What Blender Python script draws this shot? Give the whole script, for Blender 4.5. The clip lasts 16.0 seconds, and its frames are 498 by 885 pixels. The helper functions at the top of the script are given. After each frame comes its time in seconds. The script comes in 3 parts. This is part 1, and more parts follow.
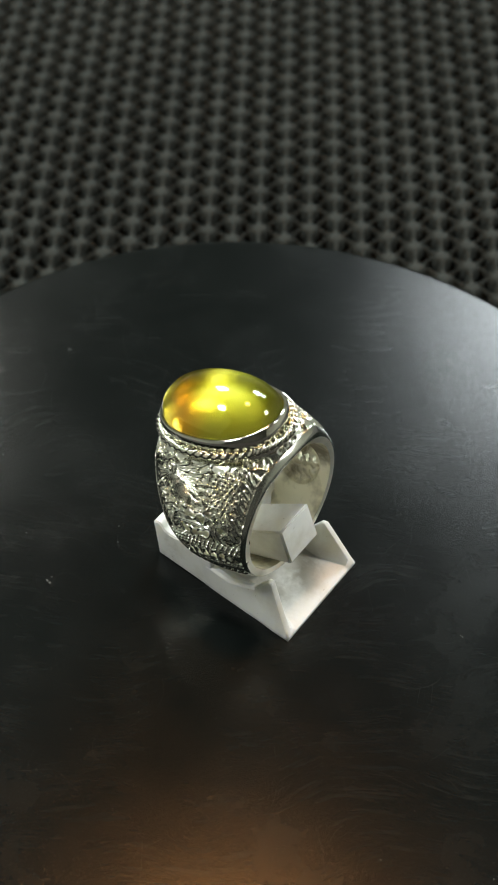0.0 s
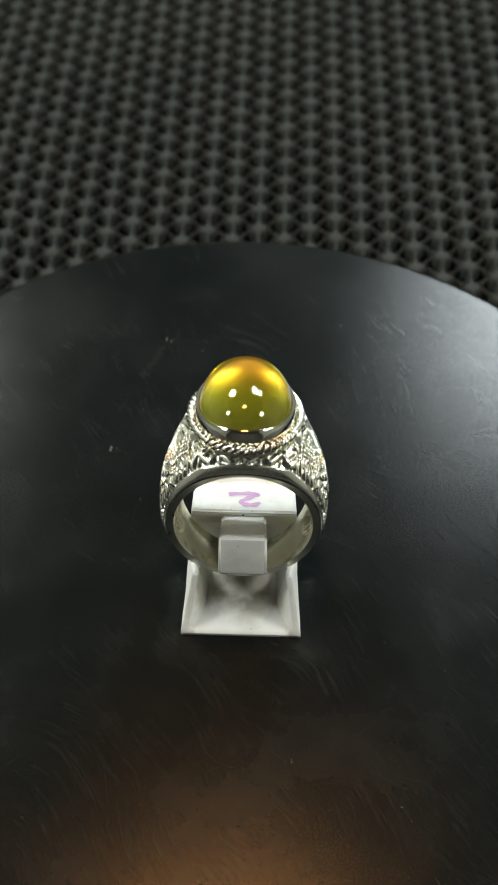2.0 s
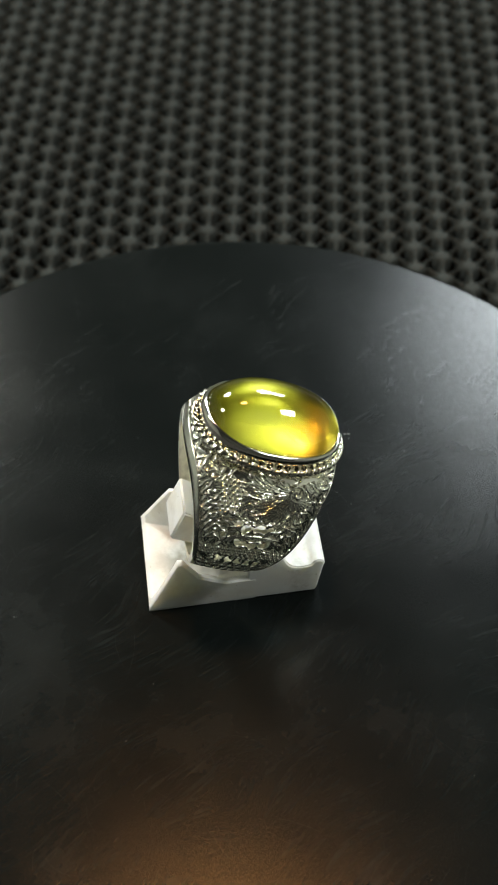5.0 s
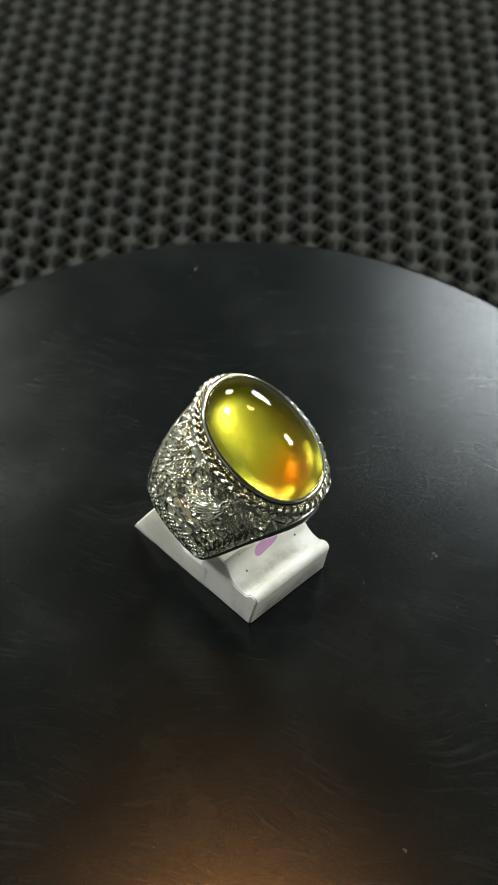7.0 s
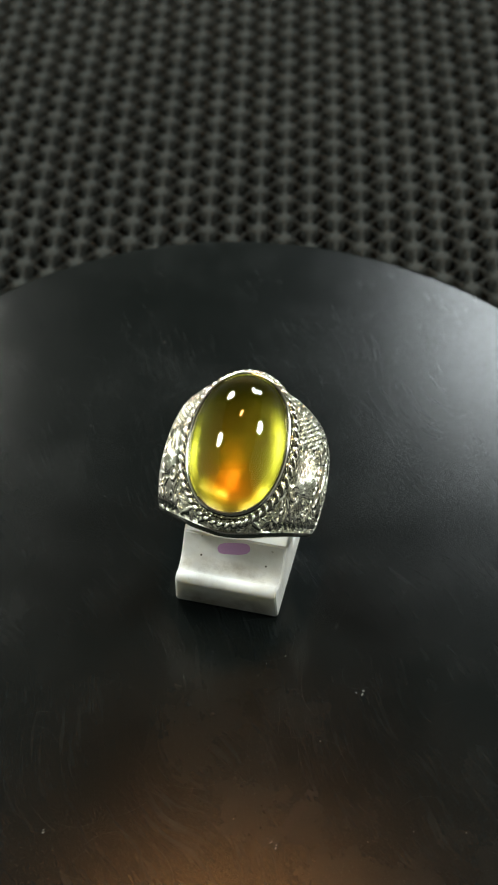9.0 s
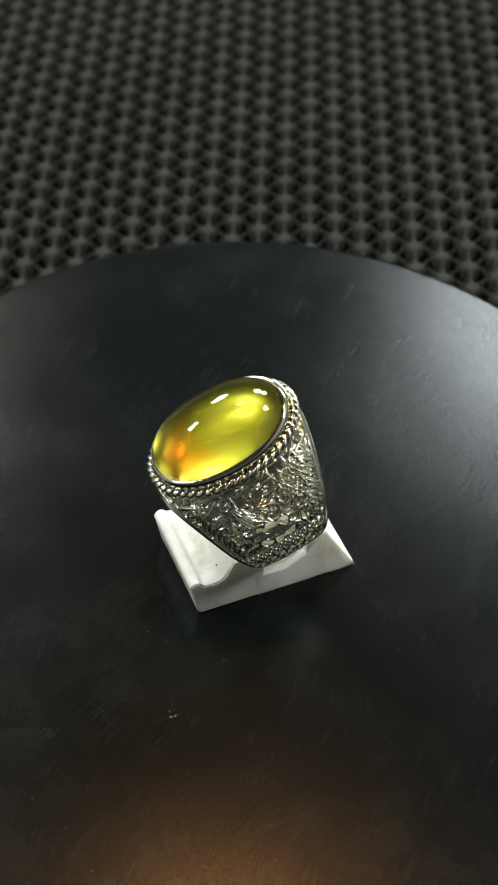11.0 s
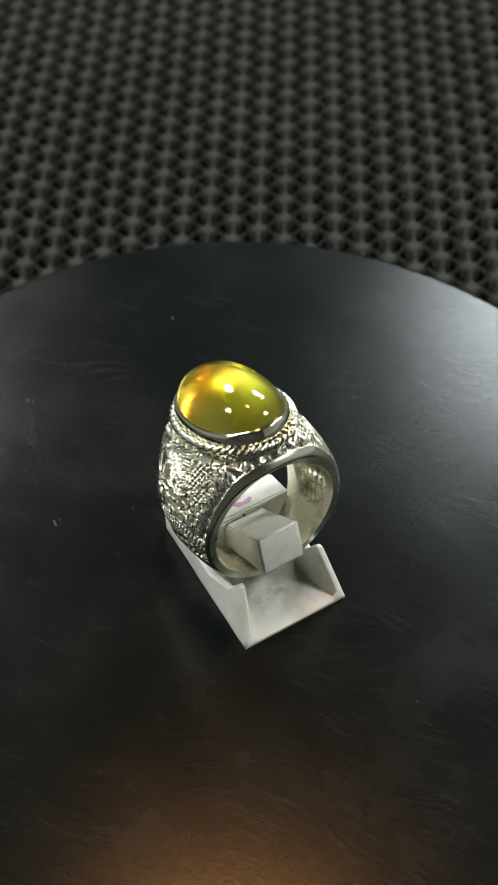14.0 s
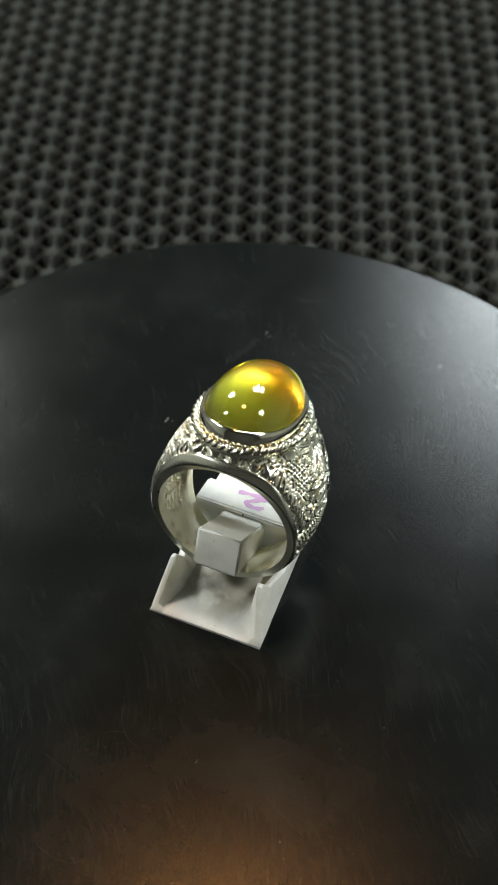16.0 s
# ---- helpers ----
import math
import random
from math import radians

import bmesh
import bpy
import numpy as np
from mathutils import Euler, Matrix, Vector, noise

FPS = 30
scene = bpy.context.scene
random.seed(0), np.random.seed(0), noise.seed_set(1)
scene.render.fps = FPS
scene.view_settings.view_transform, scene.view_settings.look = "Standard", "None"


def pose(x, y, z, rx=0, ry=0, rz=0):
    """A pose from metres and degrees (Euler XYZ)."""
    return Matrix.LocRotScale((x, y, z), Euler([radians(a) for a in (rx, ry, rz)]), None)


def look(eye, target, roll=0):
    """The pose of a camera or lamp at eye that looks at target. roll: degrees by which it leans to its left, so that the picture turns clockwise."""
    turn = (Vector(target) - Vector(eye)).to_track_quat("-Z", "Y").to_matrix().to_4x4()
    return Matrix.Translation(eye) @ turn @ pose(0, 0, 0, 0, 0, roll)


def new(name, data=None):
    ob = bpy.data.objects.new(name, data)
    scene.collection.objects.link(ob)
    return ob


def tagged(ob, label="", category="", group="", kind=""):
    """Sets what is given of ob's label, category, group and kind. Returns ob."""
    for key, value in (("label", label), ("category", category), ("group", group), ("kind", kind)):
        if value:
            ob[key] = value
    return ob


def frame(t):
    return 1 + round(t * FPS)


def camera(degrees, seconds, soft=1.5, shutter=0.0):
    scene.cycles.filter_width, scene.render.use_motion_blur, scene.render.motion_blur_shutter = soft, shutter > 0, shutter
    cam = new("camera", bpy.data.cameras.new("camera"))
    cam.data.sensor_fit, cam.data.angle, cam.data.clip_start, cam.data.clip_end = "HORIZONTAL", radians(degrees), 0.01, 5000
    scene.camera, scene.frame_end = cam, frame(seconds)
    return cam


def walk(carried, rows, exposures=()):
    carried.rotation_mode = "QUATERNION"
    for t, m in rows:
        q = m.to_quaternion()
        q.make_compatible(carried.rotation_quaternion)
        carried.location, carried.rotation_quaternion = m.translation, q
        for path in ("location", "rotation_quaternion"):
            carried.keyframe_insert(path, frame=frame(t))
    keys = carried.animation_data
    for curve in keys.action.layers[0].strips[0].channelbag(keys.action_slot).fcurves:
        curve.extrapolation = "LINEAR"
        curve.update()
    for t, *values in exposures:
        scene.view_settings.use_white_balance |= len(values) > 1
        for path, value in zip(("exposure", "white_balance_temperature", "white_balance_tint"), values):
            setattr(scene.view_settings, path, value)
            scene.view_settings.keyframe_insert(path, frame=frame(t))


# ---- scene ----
EYE = Vector((0.000650, -0.119500, 0.168876))
TILT = radians(50.1056)
AIM = EYE + Vector((0, math.cos(TILT), -math.sin(TILT)))
cam = camera(20.531, 16.0, soft=1.0)
cam.data.dof.use_dof, cam.data.dof.focus_distance, cam.data.dof.aperture_fstop = True, 0.192, 44.0
walk(cam, [(0.0, look(EYE, AIM, 1.40)), (16.0, look(EYE, AIM, 1.40))])

# ---- world and lights ----
world = bpy.data.worlds.new("world")
scene.world = world
world.use_nodes = True
world.node_tree.nodes["Background"].inputs[0].default_value = (0.5, 0.55, 0.6, 1)
world.node_tree.nodes["Background"].inputs[1].default_value = 0.03
scene.view_settings.exposure = 0.0

# azimuth from +y to the right, elevation, distance, radius, watts, colour
LAMPS = [
    (-31, 40, 1.15, 0.130, 9.4, (0.98, 1.0, 0.92)),
    (20.5, 40, 1.15, 0.125, 7.1, (0.88, 0.97, 1.0)),
    (32, 37, 1.20, 0.105, 4.0, (0.88, 0.97, 1.0)),
    (-2, 77.5, 1.00, 0.070, 3.0, (1.0, 0.43, 0.12)),
    (-89, 48, 1.10, 0.110, 6.6, (0.98, 1.0, 0.94)),
    (89, 47, 1.10, 0.110, 6.6, (0.98, 1.0, 0.94)),
]
LAMP_AIM = Vector((0, 0.02, 0.01))
TABLE_Z = -0.040
CEILING_Z = 1.60


def lamp_place(az, el, d):
    az, el = radians(az), radians(el)
    return LAMP_AIM + d * Vector((math.sin(az) * math.cos(el), math.cos(az) * math.cos(el), math.sin(el)))


for az, el, d, rad, watts, col in LAMPS:
    data = bpy.data.lights.new("lamp_light", "AREA")
    data.shape, data.size, data.energy, data.color = "DISK", rad * 2, watts, col
    ob = new("lamp_light", data)
    ob.matrix_world = look(lamp_place(az, el, d), LAMP_AIM)


# ---- materials ----
def material(name, color, rough, metal=0.0, spec=0.5):
    m = bpy.data.materials.new(name)
    m.use_nodes = True
    b = m.node_tree.nodes["Principled BSDF"]
    b.inputs["Base Color"].default_value = (*color, 1)
    b.inputs["Roughness"].default_value = rough
    b.inputs["Metallic"].default_value = metal
    b.inputs["Specular IOR Level"].default_value = spec
    return m, m.node_tree, b


def node(nt, kind, **vals):
    n = nt.nodes.new(kind)
    for k, v in vals.items():
        n.inputs[k.replace("_", " ")].default_value = v
    return n


def coords(nt):
    return nt.nodes.new("ShaderNodeTexCoord").outputs["Object"]


def noise_at(nt, vec, scale, detail=4.0, rough=0.55):
    n = node(nt, "ShaderNodeTexNoise", Scale=scale, Detail=detail, Roughness=rough)
    nt.links.new(vec, n.inputs["Vector"])
    return n.outputs["Fac"]


def ramp(nt, fac, stops):
    r = nt.nodes.new("ShaderNodeValToRGB")
    e = r.color_ramp.elements
    while len(e) < len(stops):
        e.new(0.5)
    for k, (p, c) in zip(e, stops):
        k.position, k.color = p, (*c, 1) if len(c) == 3 else c
    nt.links.new(fac, r.inputs["Fac"])
    return r.outputs["Color"]


def spread(nt, fac, lo, hi, a=0.3, b=0.7):
    r = node(nt, "ShaderNodeMapRange", From_Min=a, From_Max=b, To_Min=lo, To_Max=hi)
    nt.links.new(fac, r.inputs["Value"])
    return r.outputs["Result"]


def bump(nt, height, strength, dist, normal=None):
    b = node(nt, "ShaderNodeBump", Strength=strength, Distance=dist)
    nt.links.new(height, b.inputs["Height"])
    if normal:
        nt.links.new(normal, b.inputs["Normal"])
    return b.outputs["Normal"]


def mix(nt, fac, a, b, kind="MIX"):
    m = nt.nodes.new("ShaderNodeMix")
    m.data_type, m.blend_type = "RGBA", kind
    for sock, v in ((m.inputs[0], fac), (m.inputs[6], a), (m.inputs[7], b)):
        if isinstance(v, (int, float)):
            sock.default_value = v
        elif isinstance(v, tuple):
            sock.default_value = (*v, 1)
        else:
            nt.links.new(v, sock)
    return m.outputs[2]


def make_silver(name, rough, tint, grime, relief=0.06, edge=(0.52, 0.72), soil=(0.16, 0.14, 0.09)):
    m, nt, b = material(name, tint, rough, 1.0)
    c = coords(nt)
    fine = noise_at(nt, c, 2600, 3)
    broad = noise_at(nt, c, 160, 4)
    nt.links.new(spread(nt, broad, rough * 0.55, rough * 1.4), b.inputs["Roughness"])
    dirt = spread(nt, broad, 0, grime, *edge)
    nt.links.new(mix(nt, dirt, tint, soil), b.inputs["Base Color"])
    nt.links.new(bump(nt, fine, relief, 0.0001), b.inputs["Normal"])
    return m


SILVER = make_silver("chased_silver", 0.20, (0.95, 0.95, 0.83), 0.12, 0.10)
SILVER_SMOOTH = make_silver("polished_silver", 0.09, (0.87, 0.85, 0.72), 0.08)
SILVER_RIM = make_silver("brushed_rim_silver", 0.36, (0.88, 0.87, 0.75), 0.25, 0.10)
SILVER_INNER = make_silver("worn_inner_silver", 0.5, (0.94, 0.91, 0.75), 0.75, 0.2, (0.49, 0.66), (0.13, 0.095, 0.045))


def make_stone():
    m, nt, b = material("yellow_green_gem", (0.94, 0.92, 0.34), 0.015)
    b.inputs["Transmission Weight"].default_value = 1.0
    b.inputs["IOR"].default_value = 1.54
    return m


def make_silk():
    """The silky body of the stone under its clear dome: yellow-green, amber along the middle and at the back end."""
    m, nt, b = material("silky_gem_body", (0.13, 0.13, 0.004), 0.32, 1.0)
    b.inputs["Coat Weight"].default_value, b.inputs["Coat Roughness"].default_value, b.inputs["Coat IOR"].default_value = 0.12, 0.15, 1.8
    c = coords(nt)
    sep = nt.nodes.new("ShaderNodeSeparateXYZ")
    nt.links.new(c, sep.inputs[0])
    along = spread(nt, sep.outputs[1], 0.14, 0.60, 0.0005, 0.0050)
    ab = nt.nodes.new("ShaderNodeMath")
    ab.operation = "ABSOLUTE"
    nt.links.new(sep.outputs[0], ab.inputs[0])
    across = spread(nt, ab.outputs[0], 1, 0.0, 0.0008, 0.0040)
    zone = nt.nodes.new("ShaderNodeMath")
    zone.operation = "MULTIPLY"
    nt.links.new(along, zone.inputs[0])
    nt.links.new(across, zone.inputs[1])
    cloud = noise_at(nt, c, 260, 3)
    clouded = nt.nodes.new("ShaderNodeMath")
    clouded.operation = "MULTIPLY_ADD"
    nt.links.new(mix(nt, 1.0, zone.outputs[0], spread(nt, sep.outputs[1], 1.0, 0.25, 0.0050, 0.0082), "MULTIPLY"), clouded.inputs[0])
    clouded.inputs[1].default_value = 1.0
    nt.links.new(spread(nt, cloud, -0.03, 0.03), clouded.inputs[2])
    col = ramp(nt, clouded.outputs[0], [(0.0, (0.132, 0.141, 0.017)), (0.25, (0.144, 0.130, 0.011)), (0.50, (0.190, 0.108, 0.004)), (1.0, (0.28, 0.085, 0.002))])
    nt.links.new(col, b.inputs["Base Color"])
    return m


SILVER_INNER.node_tree.nodes["Principled BSDF"].inputs["Metallic"].default_value = 0.7
STONE = make_stone()
SILK = make_silk()


def make_acrylic():
    m, nt, b = material("white_acrylic", (0.75, 0.74, 0.70), 0.38)
    c = coords(nt)
    big = noise_at(nt, c, 170, 5, 0.6)
    small = noise_at(nt, c, 1100, 4)
    stain = spread(nt, big, 0.0, 0.55, 0.48, 0.76)
    col = mix(nt, stain, (0.86, 0.865, 0.83), (0.54, 0.51, 0.43))
    # front tray floor: grime, its colour deepened at the middle for the ring's shade
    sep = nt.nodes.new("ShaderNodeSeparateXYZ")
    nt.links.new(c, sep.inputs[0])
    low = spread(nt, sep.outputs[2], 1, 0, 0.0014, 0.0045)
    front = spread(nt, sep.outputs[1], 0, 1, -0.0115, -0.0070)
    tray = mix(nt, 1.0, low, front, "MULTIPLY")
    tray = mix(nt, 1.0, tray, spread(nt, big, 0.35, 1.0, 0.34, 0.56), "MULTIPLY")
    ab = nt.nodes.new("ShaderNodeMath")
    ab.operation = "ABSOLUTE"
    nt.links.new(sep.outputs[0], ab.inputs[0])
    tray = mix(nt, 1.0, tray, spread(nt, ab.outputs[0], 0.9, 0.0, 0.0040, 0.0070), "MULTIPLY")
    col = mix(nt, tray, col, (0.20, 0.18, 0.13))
    # brown specks caught in the groove behind the block
    groove = mix(nt, 1.0, spread(nt, sep.outputs[2], 1, 0, 0.0062, 0.0068), spread(nt, sep.outputs[1], 0, 1, 0.0082, 0.0088), "MULTIPLY")
    groove = mix(nt, 1.0, groove, spread(nt, sep.outputs[1], 1, 0, 0.0110, 0.0118), "MULTIPLY")
    groove = mix(nt, 1.0, groove, spread(nt, noise_at(nt, c, 520, 5, 0.7), 0.06, 0.45, 0.48, 0.74), "MULTIPLY")
    col = mix(nt, groove, col, (0.26, 0.23, 0.16))
    spots = spread(nt, noise_at(nt, c, 1200, 2), 0.0, 0.6, 0.70, 0.80)
    col = mix(nt, spots, col, (0.22, 0.19, 0.13))
    nt.links.new(col, b.inputs["Base Color"])
    nt.links.new(spread(nt, big, 0.42, 0.62), b.inputs["Roughness"])
    b.inputs["Subsurface Weight"].default_value = 0.55
    b.inputs["Subsurface Radius"].default_value = (1.0, 0.95, 0.8)
    b.inputs["Subsurface Scale"].default_value = 0.0018
    nt.links.new(bump(nt, small, 0.15, 0.0003), b.inputs["Normal"])
    return m


ACRYLIC = make_acrylic()
INK = material("purple_marker_ink", (0.60, 0.33, 0.60), 0.5)[0]
PIT = material("dark_pit", (0.05, 0.035, 0.02), 0.8)[0]


def make_platter():
    m, nt, b = material("black_platter", (0.005, 0.0055, 0.006), 0.22, 0.0, 0.17)
    c = coords(nt)
    smear = noise_at(nt, c, 42, 8, 0.68)
    grain = noise_at(nt, c, 4600, 2)
    speck = noise_at(nt, c, 4300, 3, 0.6)
    # wiping marks: fine lines out of stretched, gently bent noise fields
    bend = node(nt, "ShaderNodeTexNoise", Scale=22.0, Detail=2.0)
    nt.links.new(c, bend.inputs["Vector"])
    shift = nt.nodes.new("ShaderNodeVectorMath")
    shift.operation = "MULTIPLY_ADD"
    nt.links.new(bend.outputs["Color"], shift.inputs[0])
    shift.inputs[1].default_value = (0.030, 0.030, 0)
    nt.links.new(c, shift.inputs[2])
    marks = None
    for turn, scale in ((0.5, 900), (1.5, 1100), (2.2, 1000), (2.9, 800)):
        mp = nt.nodes.new("ShaderNodeMapping")
        mp.inputs["Scale"].default_value = (0.09, 1, 1)
        mp.inputs["Rotation"].default_value = (0, 0, turn)
        nt.links.new(shift.outputs[0], mp.inputs["Vector"])
        f = spread(nt, noise_at(nt, mp.outputs[0], scale, 6, 0.75), 0, 1, 0.57, 0.70)
        marks = f if marks is None else mix(nt, 1.0, marks, f, "ADD")
    patch = spread(nt, noise_at(nt, c, 70, 4), 0, 1, 0.42, 0.66)
    marks = mix(nt, 1.0, marks, patch, "MULTIPLY")
    dust = spread(nt, smear, 0.0, 0.6, 0.50, 0.74)
    dusty = mix(nt, dust, (0.0034, 0.0048, 0.0046), (0.0070, 0.0093, 0.0090))
    grey = nt.nodes.new("ShaderNodeRGBToBW")
    nt.links.new(marks, grey.inputs[0])
    wiped = mix(nt, spread(nt, grey.outputs[0], 0, 0.55, 0, 1), dusty, (0.0158, 0.0192, 0.0187))
    powder = mix(nt, 1.0, spread(nt, speck, 0, 1, 0.60, 0.76), spread(nt, smear, 0.25, 1.0, 0.42, 0.62), "MULTIPLY")
    nt.links.new(mix(nt, powder, wiped, (0.036, 0.043, 0.042)), b.inputs["Base Color"])
    nt.links.new(spread(nt, smear, 0.145, 0.220), b.inputs["Roughness"])
    first = bump(nt, grain, 0.33, 0.00004)
    nt.links.new(bump(nt, grey.outputs[0], 0.05, 0.00003, first), b.inputs["Normal"])
    return m


PLATTER = make_platter()
DUST = material("pale_dust", (0.10, 0.106, 0.104), 0.8, 0.0, 0.2)[0]
SCRATCH = material("fine_scratch", (0.018, 0.0215, 0.021), 0.30, 0.0, 0.2)[0]
SMEAR = material("grey_smear", (0.0062, 0.0072, 0.0070), 0.23, 0.0, 0.17)[0]


def make_rubber():
    m, nt, b = material("dark_grey_rubber", (0.06, 0.063, 0.06), 0.8, 0.0, 0.06)
    c = coords(nt)
    big = noise_at(nt, c, 35, 4)
    fine = noise_at(nt, c, 900, 4)
    col = mix(nt, spread(nt, big, 0, 1), (0.0222, 0.0256, 0.0240), (0.0305, 0.0345, 0.0322))
    nt.links.new(mix(nt, spread(nt, fine, 0, 0.4), col, (0.0385, 0.0425, 0.039)), b.inputs["Base Color"])
    nt.links.new(bump(nt, fine, 0.3, 0.0003), b.inputs["Normal"])
    return m


RUBBER = make_rubber()


def make_plain(name, color, rough, scale, amount=0.25):
    m, nt, b = material(name, color, rough)
    c = coords(nt)
    n = noise_at(nt, c, scale, 5)
    dark = tuple(x * (1 - amount) for x in color)
    nt.links.new(mix(nt, spread(nt, n, 0, 1), color, dark), b.inputs["Base Color"])
    nt.links.new(bump(nt, n, 0.1, 0.002), b.inputs["Normal"])
    return m


WALL = make_plain("grey_wall_paint", (0.38, 0.41, 0.36), 0.8, 9)
# unseen side walls, kept pale to bounce light into the silver
PALE_WALL = make_plain("pale_bounce_wall", (0.56, 0.60, 0.54), 0.8, 9, 0.15)
# unseen south wall, kept dark to cut fill light from the front
DARK_WALL = make_plain("dark_fill_cut_wall", (0.06, 0.063, 0.058), 0.8, 9)
CEILING = make_plain("ceiling_paint", (0.12, 0.115, 0.105), 0.85, 9)
TABLE = make_plain("dark_table", (0.03, 0.03, 0.032), 0.5, 30)
# near-black without sheen: the deep shade in the net's open cells, put into colour
BACKING = make_plain("black_cell_shade", (0.0035, 0.0040, 0.0038), 1.0, 300)
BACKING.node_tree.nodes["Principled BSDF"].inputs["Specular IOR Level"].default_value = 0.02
HOUSING = material("black_lamp_housing", (0.02, 0.02, 0.02), 0.4)[0]


# ---- mesh helpers ----
def thing(name, label, category, m=Matrix(), group="", kind=""):
    ob = new(name)
    ob.empty_display_size = 0.01
    ob.matrix_world = m
    return tagged(ob, label, category, group, kind)


def part(name, bm, mat, parent, label="", smooth=True, kind="", soft_edges=0):
    me = bpy.data.meshes.new(name)
    if isinstance(bm, tuple):
        me.from_pydata(bm[0], [], bm[1])
        me.update()
    else:
        bmesh.ops.recalc_face_normals(bm, faces=bm.faces)
        bm.to_mesh(me)
        bm.free()
    me.materials.append(mat)
    if soft_edges:
        me.set_sharp_from_angle(angle=radians(soft_edges))
    if smooth:
        me.polygons.foreach_set("use_smooth", [True] * len(me.polygons))
    ob = new(name, me)
    if parent:
        ob.parent = parent
    return tagged(ob, label, kind=kind)


def loft(rings, close_ends=True, loop=False):
    """Quads between closed rings of points."""
    n = len(rings[0])
    verts = [v for r in rings for v in r]
    faces = []
    for i in range(len(rings) if loop else len(rings) - 1):
        k = (i + 1) % len(rings)
        for j in range(n):
            j2 = (j + 1) % n
            faces.append((i * n + j, i * n + j2, k * n + j2, k * n + j))
    if close_ends and not loop:
        faces.append(tuple(reversed(range(n))))
        faces.append(tuple(range((len(rings) - 1) * n, len(rings) * n)))
    return verts, faces


def prism(profile, half_a, half_b, bevel, draft=0.0):
    """A side profile (y, z) drawn across x; half width half_a at the front end and half_b at the back end, less by draft for each mm of height."""
    bm = bmesh.new()
    y0, y1 = -12.1, 12.5
    rows = []
    for sign in (-1, 1):
        row = []
        for y, z in profile:
            h = half_a + (half_b - half_a) * (y - y0) / (y1 - y0) - draft * z
            row.append(bm.verts.new((sign * h * MM, y * MM, z * MM)))
        rows.append(row)
    n = len(profile)
    bm.faces.new(rows[0])
    bm.faces.new(list(reversed(rows[1])))
    for i in range(n):
        bm.faces.new((rows[0][i], rows[1][i], rows[1][(i + 1) % n], rows[0][(i + 1) % n]))
    bmesh.ops.recalc_face_normals(bm, faces=bm.faces)
    sharp = [e for e in bm.edges if len(e.link_faces) == 2 and e.calc_face_angle(0) > radians(33)]
    bmesh.ops.bevel(bm, geom=sharp, offset=bevel * MM, segments=4, affect="EDGES", clamp_overlap=True)
    return bm


def box(cx, cy, cz, sx, sy, sz, bevel=0.0):
    bm = bmesh.new()
    bmesh.ops.create_cube(bm, size=1)
    for v in bm.verts:
        v.co = Vector((cx + v.co.x * sx, cy + v.co.y * sy, cz + v.co.z * sz))
    if bevel:
        bmesh.ops.bevel(bm, geom=bm.edges[:], offset=bevel, segments=2, affect="EDGES")
    return bm


def disc_profile(profile, n=128):
    """A turned body: (radius, z) from the bottom up."""
    rings = [[(r * math.cos(2 * math.pi * k / n), r * math.sin(2 * math.pi * k / n), z) for k in range(n)] for r, z in profile]
    return loft(rings)


MM = 0.001

# ---- room ----
ROOM = 1.4
part("floor", box(0, 0, -0.83, 2 * ROOM, 2 * ROOM, 0.06), TABLE, None, smooth=False)
tagged(bpy.data.objects["floor"], "dark floor of the dim room", "floor", kind="structure")
for name, cx, cy, sx, sy in (("wall_north", 0, ROOM, 2 * ROOM, 0.1), ("wall_south", 0, -ROOM, 2 * ROOM, 0.1),
                             ("wall_east", ROOM, 0, 0.1, 2 * ROOM - 0.12), ("wall_west", -ROOM, 0, 0.1, 2 * ROOM - 0.12)):
    tagged(part(name, box(cx, cy, 0.4, sx, sy, 2.40), {"wall_south": DARK_WALL, "wall_north": WALL}.get(name, PALE_WALL), None, smooth=False), "unseen plain wall closing the dim room, its tone set to shape the light", "wall", kind="structure")
tagged(part("ceiling", box(0, 0, CEILING_Z + 0.05, 2 * ROOM + 0.1, 2 * ROOM + 0.1, 0.08), CEILING, None, smooth=False),
       "plain dark painted ceiling above the table", "ceiling", kind="structure")

# ---- table ----
table = thing("table", "dark table under the rubber mat", "table", pose(0, 0, -0.80))
t_top = TABLE_Z + 0.80
part("tabletop", box(0, 0.05, t_top - 0.02, 0.9, 0.8, 0.036, 0.003), TABLE, table, smooth=False)
for sx in (-1, 1):
    for sy in (-1, 1):
        part("leg", box(sx * 0.40, 0.05 + sy * 0.35, (t_top - 0.04) / 2, 0.04, 0.04, t_top - 0.04, 0.003), TABLE, table, smooth=False)


